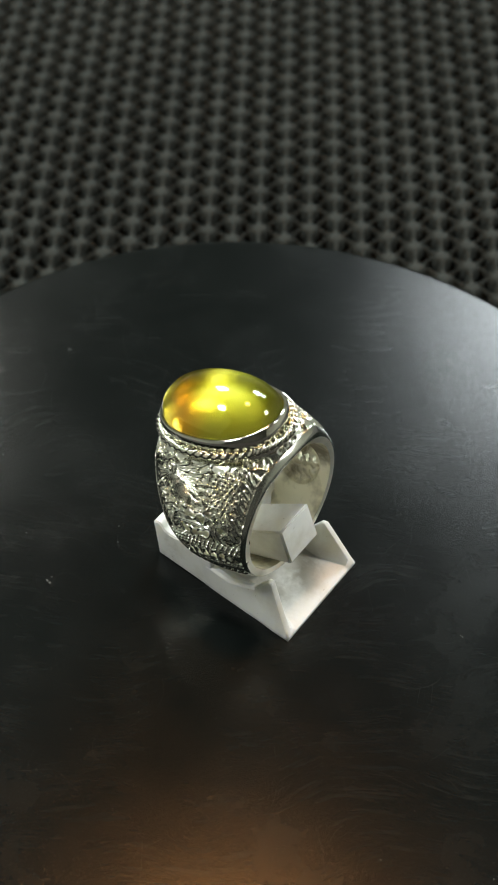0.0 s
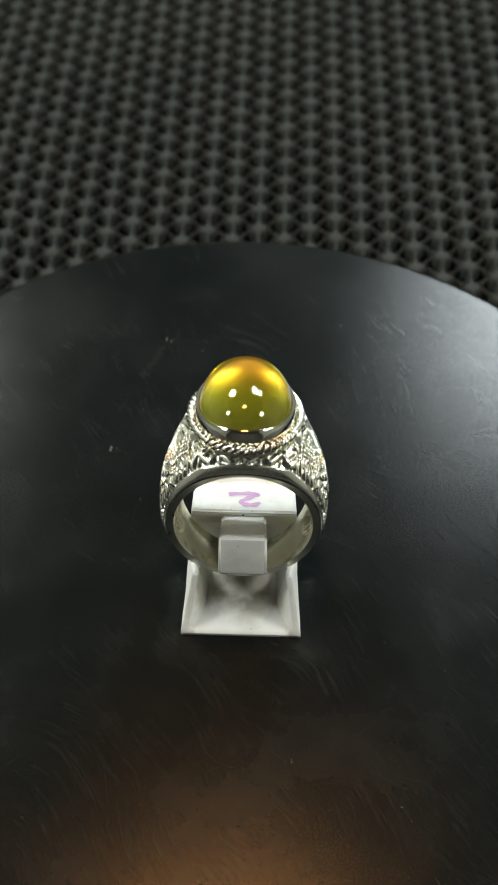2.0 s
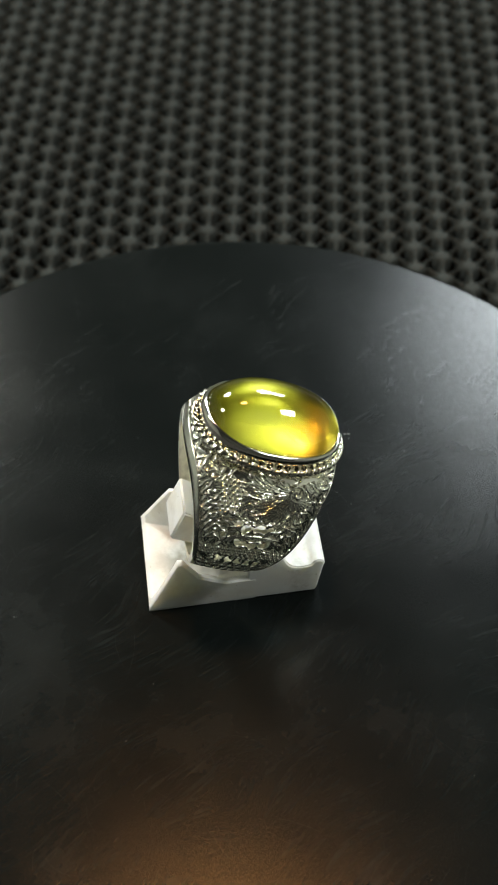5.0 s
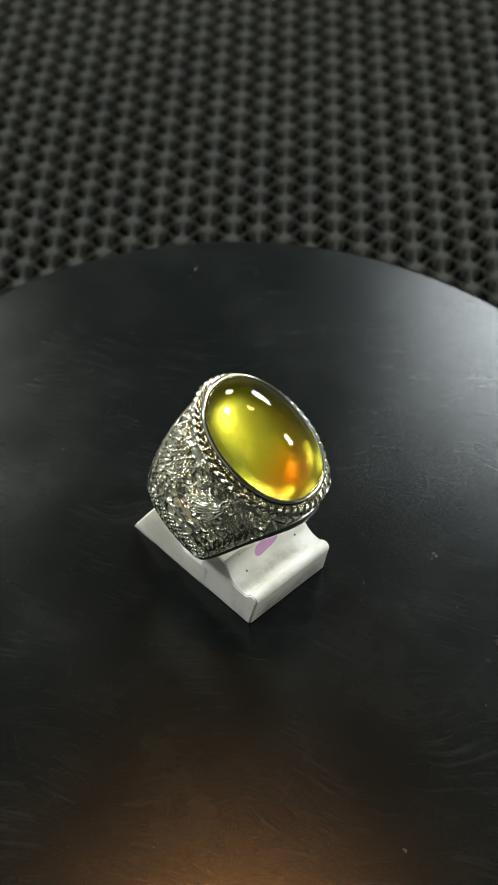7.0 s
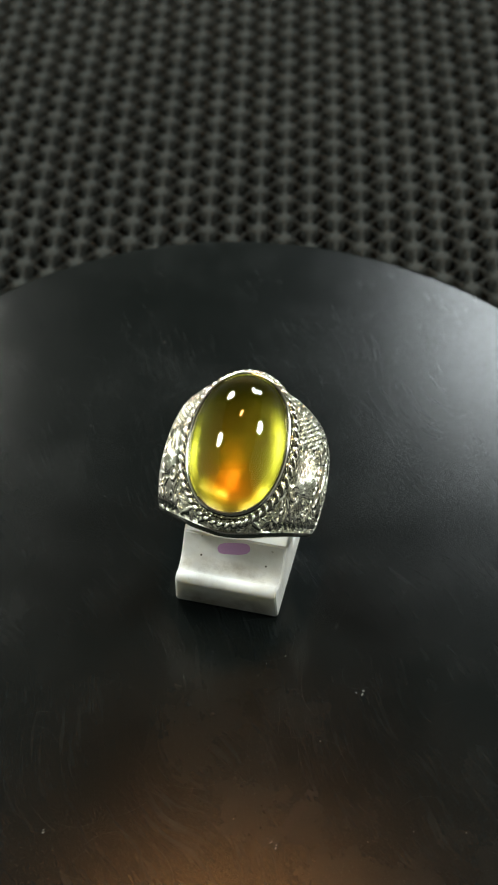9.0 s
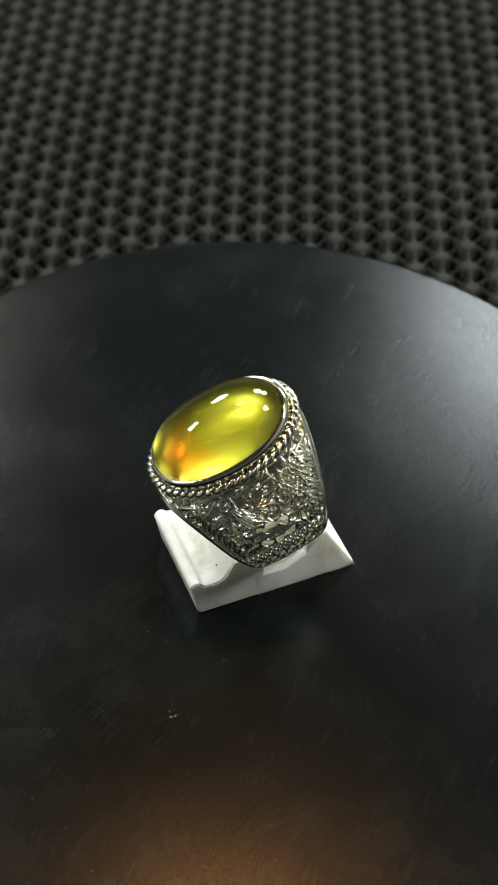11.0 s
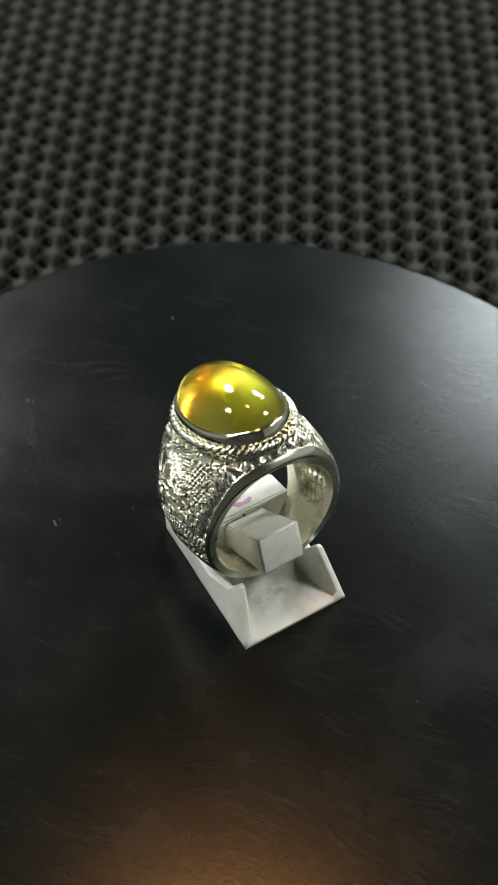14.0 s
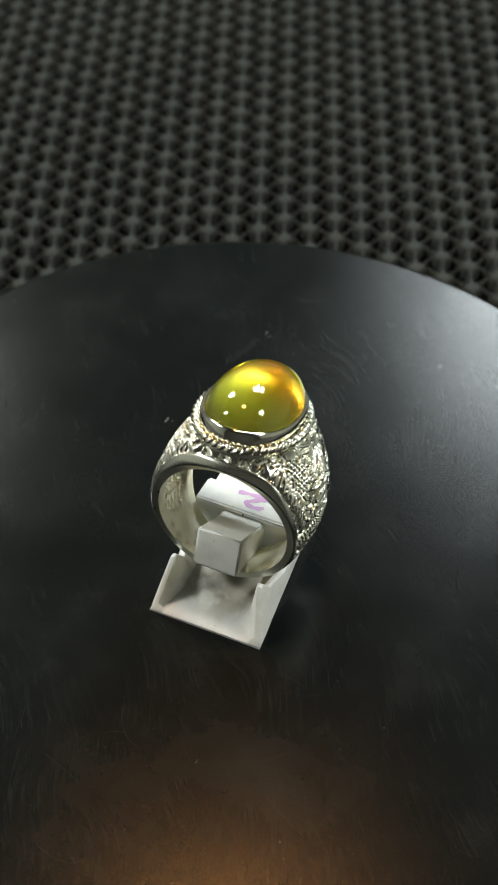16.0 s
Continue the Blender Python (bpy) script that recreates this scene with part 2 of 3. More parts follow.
# ---- lamps ----
def build_lamp(az, el, d, rad):
    place = lamp_place(az, el, d)
    way = (place - LAMP_AIM).normalized()
    m = look(place, LAMP_AIM)
    lamp = thing("pendant_lamp", "black round hanging spot lamp above the table", "lamp", m, "hanging lamps")
    n = 40
    prof = [(rad * 1.06, -0.004), (rad * 1.10, 0.004), (rad * 1.06, 0.03), (rad * 0.6, 0.07), (rad * 0.22, 0.085), (rad * 0.20, 0.11), (0.0005, 0.112),
            (0.0005, 0.106), (rad * 0.16, 0.10), (rad * 0.55, 0.062), (rad * 1.0, 0.024), (rad * 1.03, -0.004)]
    rings = [[(r * math.cos(2 * math.pi * k / n), r * math.sin(2 * math.pi * k / n), z) for k in range(n)] for r, z in prof]
    part("shade", loft(rings, False, True), HOUSING, lamp, "black metal shade")
    top = place + way * 0.1
    inv = m.inverted()
    cord = []
    for z in (top.z, CEILING_Z):
        cord.append([tuple(inv @ Vector((top.x + 0.003 * math.cos(k * math.pi / 4), top.y + 0.003 * math.sin(k * math.pi / 4), z))) for k in range(8)])
    part("cord", loft(cord), HOUSING, lamp)


for az, el, d, rad, watts, col in LAMPS:
    build_lamp(az, el, d, rad)

# ---- rubber mat: an open triangular net of star-shaped knots over a dark backing ----
MAT_COL, MAT_ROW = 5.30 * MM, 6.41 * MM
MAT_TURN = -0.0151
MAT_FROM = (6.955 * MM, 100.18 * MM)


def mat_top(x, y):
    return -0.020 + 0.0686 * x - 0.0314 * (y - 0.075)


def build_mat():
    step = 0.00030
    xs = np.arange(-0.085, 0.085, step)
    ys = np.arange(-0.06, 0.215, step)
    X, Y = np.meshgrid(xs, ys)
    c, s = math.cos(MAT_TURN), math.sin(MAT_TURN)
    U = (X - MAT_FROM[0]) * c + (Y - MAT_FROM[1]) * s
    V = -(X - MAT_FROM[0]) * s + (Y - MAT_FROM[1]) * c
    # columns of knobs run away along V, each second column shifted by half a row
    A, B = U / MAT_COL, V / MAT_ROW
    col = np.round(A)
    best = np.full(X.shape, 9.0)
    for dc in (-1, 0, 1):
        cc = col + dc
        off = np.where(np.mod(cc, 2) == 0, 0.0, 0.5)
        rr = np.round(B - off) + off
        for dr in (-1, 0, 1):
            du, dv = (A - cc) * MAT_COL, (B - rr - dr) * MAT_ROW
            best = np.minimum(best, np.hypot(du, dv))
    lines = [np.abs(A - np.round(A)) * MAT_COL]
    between = A - np.floor(A)
    bowed = B - 0.92 * between * (1 - between)
    for sgn in (-1, 1):
        q = bowed + sgn * 0.5 * A
        lines.append(np.abs(q - np.round(q)) * MAT_ROW * 0.87)
    d = MAT_ROW
    # tent-shaped knobs run together into ridges; thin sagging webs cross between the ridges, the cells between them are open
    near = np.clip(1 - best / (0.5 * d), 0, 1)
    cross = np.minimum(lines[1], lines[2])
    gap = np.minimum(np.minimum(lines[0] - (0.036 + 0.085 * near) * d, cross - 0.022 * d), best - 0.24 * d)
    wall = np.clip(gap / 0.00050 + 0.30, 0, 1)
    ridge = np.clip(1 - lines[0] / (0.16 * d), 0, 1)
    fall = np.clip(best / (0.5 * d) - 0.22, 0, 1)
    Z = -0.0002 - 0.0013 * fall * ridge - 0.0012 * fall * (1 - ridge) - 0.0030 * wall * wall
    Z += 0.00012 * np.sin(X * 900 + np.sin(Y * 700)) + mat_top(X, Y)
    ny_, nx_ = X.shape
    verts = np.stack([X, Y, Z - TABLE_Z], -1).reshape(-1, 3)
    i = np.arange(ny_ * nx_).reshape(ny_, nx_)
    quads = np.stack([i[:-1, :-1], i[:-1, 1:], i[1:, 1:], i[1:, :-1]], -1)
    # the open cells go right through the net
    quads = quads[(wall[:-1, :-1] + wall[:-1, 1:] + wall[1:, 1:] + wall[1:, :-1]) < 3.6].reshape(-1, 4)
    mat = thing("rubber_mat", "dark grey rubber mat with star-shaped knobs, under the turntable", "mat", pose(0, 0, TABLE_Z))
    me = bpy.data.meshes.new("knobbed_surface")
    me.vertices.add(len(verts))
    me.vertices.foreach_set("co", verts.ravel())
    me.loops.add(quads.size)
    me.loops.foreach_set("vertex_index", quads.ravel())
    me.polygons.add(len(quads))
    me.polygons.foreach_set("loop_start", np.arange(0, quads.size, 4))
    me.polygons.foreach_set("use_smooth", np.ones(len(quads), bool))
    me.update(calc_edges=True)
    me.materials.append(RUBBER)
    ob = new("knobbed_surface", me)
    ob.parent = mat
    # added sheet; its black stands in for the shade below the open cells
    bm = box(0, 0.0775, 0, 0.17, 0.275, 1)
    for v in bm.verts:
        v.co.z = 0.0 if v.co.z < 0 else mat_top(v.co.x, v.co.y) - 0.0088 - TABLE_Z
    part("backing", bm, BACKING, mat, "added black sheet that darkens the open cells of the net like deep shade", smooth=False)


build_mat()

# ---- turntable ----
R_DISC = 0.070
base = thing("turntable", "black round turntable stand on the rubber mat", "turntable", pose(0, 0, -0.0225))
part("foot", disc_profile([(0.050, -0.004), (0.056, -0.003), (0.057, 0.009), (0.050, 0.0105), (0.012, 0.011), (0.012, 0.0140)], 96), HOUSING, base)

SPIN = -27.2277          # degrees a second
platter = thing("turntable_platter", "matt black turning platter with dust and fine scratches", "turntable", pose(0, 0, 0))
part("disc", disc_profile([(0.010, -0.0086), (0.0655, -0.0085), (0.0685, -0.0078), (R_DISC, -0.0060), (R_DISC, -0.0010), (0.0697, -0.0003), (0.0692, -0.00005), (0.0690, 0.0), (0.0689, 0.0), (0.0680, 0.0), (0.0015, 0.0)], 256), PLATTER, platter)


def build_dust():
    rng = random.Random(4)
    verts, faces = [], []

    def fleck(x, y, r, h):
        k = rng.randint(4, 6)
        b = len(verts)
        a0 = rng.random() * 6
        for j in range(k):
            rr = r * rng.uniform(0.6, 1.3)
            verts.append((x + rr * math.cos(a0 + j * 2 * math.pi / k), y + rr * math.sin(a0 + j * 2 * math.pi / k), 0.00003))
        verts.append((x, y, h))
        for j in range(k):
            faces.append((b + j, b + (j + 1) % k, b + k))

    for _ in range(230):
        r, a = R_DISC * 0.97 * math.sqrt(rng.random()), rng.random() * 2 * math.pi
        s = 0.00003 + 0.00010 * rng.random() ** 5
        fleck(r * math.cos(a), r * math.sin(a), s, s * 0.9)
    for x, y, s in ((-28.5, -5.7, 0.45), (-17.2, -7.4, 0.22), (-44.0, 14.5, 0.3), (31.9, -13.7, 0.2), (20.6, -58.9, 0.4), (-30.0, 41.3, 0.3),
                    (-28.0, -5.2, 0.2), (-43.2, 14.9, 0.25)):
        for _ in range(3):
            fleck((x + rng.uniform(-s, s)) * MM, (y + rng.uniform(-s, s)) * MM, s * 0.42 * MM, s * 0.15 * MM)
    part("dust", (verts, faces), DUST, platter, "pale dust specks", smooth=False, kind="stuff")
    # hairline scratches, short arcs and hooks
    verts, faces = [], []
    for _ in range(260):
        r, a = R_DISC * 0.95 * math.sqrt(rng.random()), rng.random() * 2 * math.pi
        x, y, way = r * math.cos(a), r * math.sin(a), rng.random() * 2 * math.pi
        turn, w = rng.gauss(0, 0.09), rng.uniform(0.000006, 0.000014)
        for k in range(rng.randint(4, 14)):
            b = len(verts)
            for sgn in (-1, 1):
                verts.append((x - sgn * w * math.sin(way), y + sgn * w * math.cos(way), 0.00002))
            if k:
                faces.append((b - 2, b - 1, b + 1, b))
            way += turn + rng.gauss(0, 0.07)
            x, y = x + 0.0006 * math.cos(way), y + 0.0006 * math.sin(way)
            if math.hypot(x, y) > R_DISC * 0.97:
                break
    part("scratch_wear", (verts, faces), SCRATCH, platter, "hairline scratches", smooth=False, kind="stuff")
    # dried smear beside the two pale specks
    verts, faces = [], []
    for k in range(80):
        f = rng.random()
        x, y = -38.9 - 2.6 * f - 1.2 * f * f + rng.gauss(0, 0.22), 6.5 + 6.2 * f + rng.gauss(0, 0.2)
        b, n, rr = len(verts), 6, rng.uniform(0.08, 0.34)
        for j in range(n):
            q = rr * rng.uniform(0.6, 1.3)
            verts.append(((x + q * 1.5 * math.cos(j * math.pi / 3)) * MM, (y + q * math.sin(j * math.pi / 3)) * MM, (0.02 + 0.0004 * k) * MM))
        faces.append(tuple(range(b, b + n)))
    part("smear", (verts, faces), SMEAR, platter, "faint grey dried smear", smooth=False, kind="stuff")


build_dust()

# ---- stand ----
STAND_AT = Vector((0.0123, -0.0076, 0)) * 0.168876
STAND_TURN = 54.3
stand = thing("ring_stand", "small grimy white acrylic ring stand with a purple mark", "ring stand")


def even(ob):
    """Shade rounded edges softly and keep the broad faces flat."""
    ob.modifiers.new("even_normals", "WEIGHTED_NORMAL").weight = 80
    return ob


def build_stand():
    # base block with a sunken front tray: rows from front to back of (y, half width at foot, half width at top, top z, inner half width, inner z)
    rows = [(-12.1, 8.58, 8.4, 0.6, 7.0, 0.6), (-11.5, 8.56, 8.25, 1.7, 6.75, 0.95), (-9.5, 8.5, 7.6, 5.4, 5.9, 1.3), (-7.7, 8.4, 6.95, 8.8, 5.2, 1.6),
            (-7.0, 8.35, 6.9, 8.7, 5.1, 1.7), (-4.8, 8.25, 7.0, 5.2, 5.0, 2.0), (-1.0, 8.10, 7.85, 4.6, 5.0, 2.6), (1.8, 7.99, 7.82, 4.8, 5.0, 3.6), (3.4, 7.90, 7.74, 4.8, 5.0, 3.8)]
    rings = []
    for y, hb, ht, zt, hi, zi in rows:
        pts = [(-hb, 0), (-hb, 0.35), (-ht - 0.1, zt - 0.3), (-ht + 0.25, zt), (-ht + 0.8, zt), (-hi, zi), (-hi + 0.5, zi - 0.05), (0, zi - 0.05),
               (hi - 0.5, zi - 0.05), (hi, zi), (ht - 0.8, zt), (ht - 0.25, zt), (ht + 0.1, zt - 0.3), (hb, 0.35), (hb, 0)]
        if zt < 1.2:
            pts = [(x, min(z, zt)) for x, z in pts]
        rings.append([(x * MM, y * MM, z * MM) for x, z in pts])
    verts, faces = loft(rings)
    bm = bmesh.new()
    vs = [bm.verts.new(v) for v in verts]
    for f in faces:
        bm.faces.new([vs[k] for k in f])
    bmesh.ops.remove_doubles(bm, verts=bm.verts, dist=0.00002)
    bmesh.ops.recalc_face_normals(bm, faces=bm.faces)
    sharp = [e for e in bm.edges if len(e.link_faces) == 2 and e.calc_face_angle(0) > radians(28)]
    bmesh.ops.bevel(bm, geom=sharp, offset=0.28 * MM, segments=3, affect="EDGES", clamp_overlap=True)
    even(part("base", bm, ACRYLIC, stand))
    # block behind the slot: sloping top, round-bottomed groove, soft rear lip
    side = [(2.3, 0.0), (2.3, 9.9), (2.7, 10.2), (6.9, 9.6), (8.3, 6.9), (8.8, 6.40), (9.4, 6.12), (10.2, 6.0), (10.9, 6.05), (11.4, 6.2)]
    side += [(12.55 + 0.95 * math.cos(radians(a)), 6.20 + 0.92 * math.sin(radians(a))) for a in range(165, -16, -20)]
    side += [(13.3, 5.4), (12.45, 0.0)]
    even(part("back_block", prism(side, 8.60, 7.56, 0.30, 0.035), ACRYLIC, stand, "stepped white back block with a rear lip"))
    even(part("tongue", prism([(-6.3, 15.9), (-8.5, 10.1), (2.6, 4.2), (2.6, 9.4), (1.5, 9.8)], 3.42, 3.1, 0.34), ACRYLIC, stand, "slanted white tongue through the ring"))
    # handwritten figure on the sloping top of the block
    def top_at(x, y):
        return (x * MM, y * MM, (10.2 - (y - 2.7) * 0.6 / 4.2 if y < 6.9 else 9.6 - (y - 6.9) * 2.7 / 1.4) * MM)
    path = [(-2.3, 6.0), (-1.1, 6.2), (0.4, 6.3), (1.6, 6.25), (2.0, 6.0), (1.3, 5.7), (0.4, 5.2), (-0.3, 4.7), (-0.5, 4.3), (0.0, 4.0), (0.9, 3.9), (1.7, 4.0), (2.3, 4.4)]
    fine = []
    for k in range(len(path) - 1):
        for j in range(4):
            f = j / 4
            fine.append((path[k][0] * (1 - f) + path[k + 1][0] * f, path[k][1] * (1 - f) + path[k + 1][1] * f))
    fine.append(path[-1])
    verts, faces = [], []
    for k, (x, y) in enumerate(fine):
        a, b = fine[max(k - 1, 0)], fine[min(k + 1, len(fine) - 1)]
        t = Vector((b[0] - a[0], b[1] - a[1])).normalized()
        w = 0.36 + 0.08 * math.sin(k * 0.9)
        for sgn in (-1, 1):
            v = Vector(top_at(x - t.y * w * sgn, y + t.x * w * sgn))
            verts.append(tuple(v + Vector((0, 0.15, 0.98)) * 0.00006))
        if k:
            faces.append((2 * k - 2, 2 * k - 1, 2 * k + 1, 2 * k))
    part("ink_mark", (verts, faces), INK, stand, "purple handwritten marker figure", smooth=False)
    n = 28
    turns = [2 * math.pi * k / n for k in range(n)]
    blot = [(2.35 * math.copysign(abs(math.cos(a)) ** 0.7, math.cos(a)), 7.62 + 0.16 * math.cos(a) + (0.5 + 0.08 * math.sin(a * 2 + 1)) * math.sin(a)) for a in turns]
    part("ink_blot", ([tuple(Vector(top_at(x, y)) + Vector((0, 0.86, 0.51)) * 0.00003) for x, y in blot], [tuple(range(n))]), INK, stand, "purple marker blot", smooth=False)
    for x, y, z in ((-0.1, 2.26, 9.75), (4.6, 8.55, 6.62), (-4.9, 8.55, 6.62)):
        bm = bmesh.new()
        bmesh.ops.create_icosphere(bm, subdivisions=1, radius=0.17 * MM, matrix=Matrix.Translation((x * MM, y * MM, z * MM)))
        part("pit", bm, PIT, stand, "small dark pit")


build_stand()

# ---- ring ----
RING_TILT = 21.2
RING_AT = Vector((-0.02, 0.51, 15.45)) * MM
ring = thing("gemstone_ring", "ornate pierced silver ring with domed yellow-green gemstone, on white stand", "ring")
RING_M = Matrix.Translation(RING_AT) @ Matrix.Rotation(radians(-RING_TILT), 4, "X")


def ring_part(name, data, mat, parent, label="", smooth=True):
    ob = part(name, data, mat, parent, label, smooth)
    ob.matrix_local = SETTING_M
    return ob


PROFILE = [(0, 13.4), (20.2, 14.2), (31, 14.95), (42.4, 13.75), (59.4, 12.65), (77.9, 11.9), (95, 11.5), (115, 11.1), (140, 10.8), (180, 10.6)]
R_IN, R_RIM = 9.52, 10.5


def outer_radius(deg):
    x = np.array([p[0] for p in PROFILE], float)
    y = np.array([p[1] for p in PROFILE], float)
    acc = 0
    for o in (-4, -2, 0, 2, 4):
        acc = acc + np.interp(np.abs(np.clip(deg + o, -180, 180)), x, y)
    return acc / 5


def relief(A, V, rng):
    """Height 0..1 of the cast ornament and the mask of the pierced openings. A: along the finger to the front, V: down from the head's edge, mm."""
    # the ground lies low, with faint tool marks
    H = 0.10 + 0.07 * np.sin(A * 5.1 + 1.3 * np.sin(V * 2.3)) * np.sin(V * 4.7 + A)
    hole = np.zeros(A.shape, bool)

    def up(h, where=True):
        np.maximum(H, np.where(where, h, 0), out=H)

    def local(a0, v0, deg):
        c, s = math.cos(radians(deg)), math.sin(radians(deg))
        return (A - a0) * c + (V - v0) * s, -(A - a0) * s + (V - v0) * c

    def fan(a0, v0, R, lo, hi, n, top=1.0, bend=0.5):
        """Feathers spread from one root, each a rounded rib with a round tip."""
        r = np.hypot(A - a0, V - v0)
        t = np.degrees(np.arctan2(V - v0, A - a0)) + bend * 14 * (r / R) ** 2
        f = (t - lo) / (hi - lo) * n
        within = f - np.floor(f)
        size = R * (0.86 + 0.14 * np.sin(np.floor(f) * 2.4))
        rib = np.sqrt(np.clip(1 - ((within - 0.5) / 0.5) ** 2, 0, 1))
        tip = np.clip((size * (0.80 + 0.20 * rib) - r) / 0.30, 0, 1)
        up(top * (0.25 + 0.75 * rib) * np.sqrt(tip) * (0.80 + 0.20 * np.clip(r / R, 0, 1)), (f > 0) & (f < n) & (tip > 0))

    def bead(a0, v0, R, h=1.0):
        d = np.hypot(A - a0, V - v0) / R
        up(h * np.sqrt(np.clip(1 - d * d, 0, 1)))

    def leaf(a0, v0, L, W, deg, h=0.9, curl=0.0):
        x, y = local(a0, v0, deg)
        y = y - curl * x * x
        w = W * np.clip(1 - (x / L) ** 2, 0, 1) * (1 - 0.35 * x / L)
        d = np.abs(y) / (w + 1e-6)
        vein = 0.80 + 0.20 * np.clip(np.abs(y) / 0.10, 0, 1)
        up(h * np.sqrt(np.clip(1 - d * d, 0, 1)) * vein, (np.abs(x) < L) & (d < 1))

    def scroll(a0, v0, R, turn, hand):
        r = np.hypot(A - a0, V - v0)
        t = np.arctan2(V - v0, (A - a0) * hand) + turn
        q = np.mod(r / R * 1.9 - t / (2 * math.pi), 1.0)
        up(0.95 * np.sqrt(np.clip(1 - (np.abs(q - 0.5) / 0.36) ** 2, 0, 1)) * np.clip((R - r) / 0.2, 0, 1), r < R)

    def pierce(a0, v0, L, W, deg):
        """An opening with a raised lip."""
        x, y = local(a0, v0, deg)
        x, y = x + 0.16 * np.sin(y * 5 + a0), y + 0.14 * np.sin(x * 4 + v0)
        d = np.sqrt((x / L) ** 2 + (y / W) ** 2)
        lip = (d - 1) * min(L, W)
        up(0.95 * np.sqrt(np.clip(1 - ((lip - 0.22) / 0.24) ** 2, 0, 1)))
        hole[d < 1] = True

    # fill: small leaves and grains strewn over the ground
    for k in range(250):
        a, v = rng.uniform(-9.5, 9.5), rng.uniform(-1.0, 21)
        leaf(a, v, rng.uniform(0.5, 0.95), rng.uniform(0.20, 0.32), rng.uniform(0, 180), rng.uniform(0.50, 0.78), rng.uniform(-0.4, 0.4))
    for k in range(120):
        bead(rng.uniform(-9.5, 9.5), rng.uniform(0.2, 21), rng.uniform(0.18, 0.32), rng.uniform(0.55, 0.85))
    # spread wing with its coverts, and the curled head and crest beside it
    fan(-3.8, 1.4, 6.9, -6, 96, 18, 0.92, 1.3)
    fan(-3.9, 1.3, 3.6, -12, 104, 11, 1.0, 1.3)
    fan(-4.2, 2.4, 4.0, 104, 176, 6, 0.95, -0.5)
    scroll(-4.4, 1.7, 1.45, 0.5, 1)
    for k in range(4):
        leaf(-6.0 - 0.55 * k, 1.0 + 0.8 * k, 1.1, 0.36, 150 - 14 * k, 0.95, 0.25)
    # scaly body
    for k in range(110):
        a, v = 2.4 + 0.72 * (k % 10) + 0.36 * ((k // 10) % 2), 0.6 + 0.62 * (k // 10)
        if ((a - 5.4) / 2.5) ** 2 + ((v - 3.4) / 2.9) ** 2 < 1:
            bead(a, v, 0.39)
    # long leaves along both edges
    for k in range(10):
        leaf(8.3 - 0.26 * k, 0.4 + 1.12 * k, 1.35, 0.40, 38 + 4 * k, 1.0, 0.22)
        leaf(-8.1 + 0.24 * k, 0.7 + 1.12 * k, 1.25, 0.38, 142 - 4 * k, 1.0, -0.22)
    scroll(5.6, 8.3, 1.2, 1.2, -1)
    scroll(-5.2, 7.9, 1.3, 2.0, 1)
    # tail and branches between the openings
    leaf(0.4, 9.35, 4.6, 0.55, 6, 1.0, 0.03)
    leaf(-2.6, 8.2, 2.2, 0.42, 24, 1.0, 0.1)
    leaf(2.6, 8.0, 2.0, 0.42, -30, 1.0, -0.1)
    leaf(3.4, 10.4, 1.9, 0.45, 55, 1.0, 0.1)
    leaf(-3.6, 10.2, 1.7, 0.45, -40, 1.0, 0.1)
    for a, v, L, W, deg in ((-4.7, 8.0, 0.75, 0.42, 10), (-2.9, 7.4, 1.0, 0.50, -8), (-0.7, 7.7, 1.05, 0.52, 6), (1.3, 8.0, 0.75, 0.62, 40),
                            (3.4, 6.9, 1.25, 0.62, -30), (4.6, 9.4, 1.0, 0.55, -40), (-2.2, 10.4, 0.80, 0.48, 25), (-0.4, 10.7, 0.60, 0.48, 0), (1.3, 10.5, 0.95, 0.45, -12),
                            (-5.9, 5.4, 0.70, 0.42, 60), (7.0, 3.0, 0.50, 0.95, 20), (6.6, 6.2, 0.45, 0.8, 24)):
        pierce(a, v, L, W, deg)
    # rows of scales
    for r in range(3):
        for k in range(-8, 9):
            bead(k * 0.74 + 0.37 * (r % 2), 12.1 + 0.60 * r + 0.012 * k * k, 0.39, 0.92)
    # claws with slits between them
    for k in range(5):
        a = -2.7 + 1.40 * k
        pierce(a, 15.1 - 0.12 * k, 0.40, 0.80, 25)
        leaf(a + 0.70, 15.0, 1.05, 0.30, 70, 1.0)
    for r in range(5):
        for k in range(-4, 5):
            leaf(k * 1.15 + 0.55 * (r % 2), 17.4 + 1.25 * r, 0.80, 0.42, 60 + 40 * (r % 2), 0.85)
    return H, hole


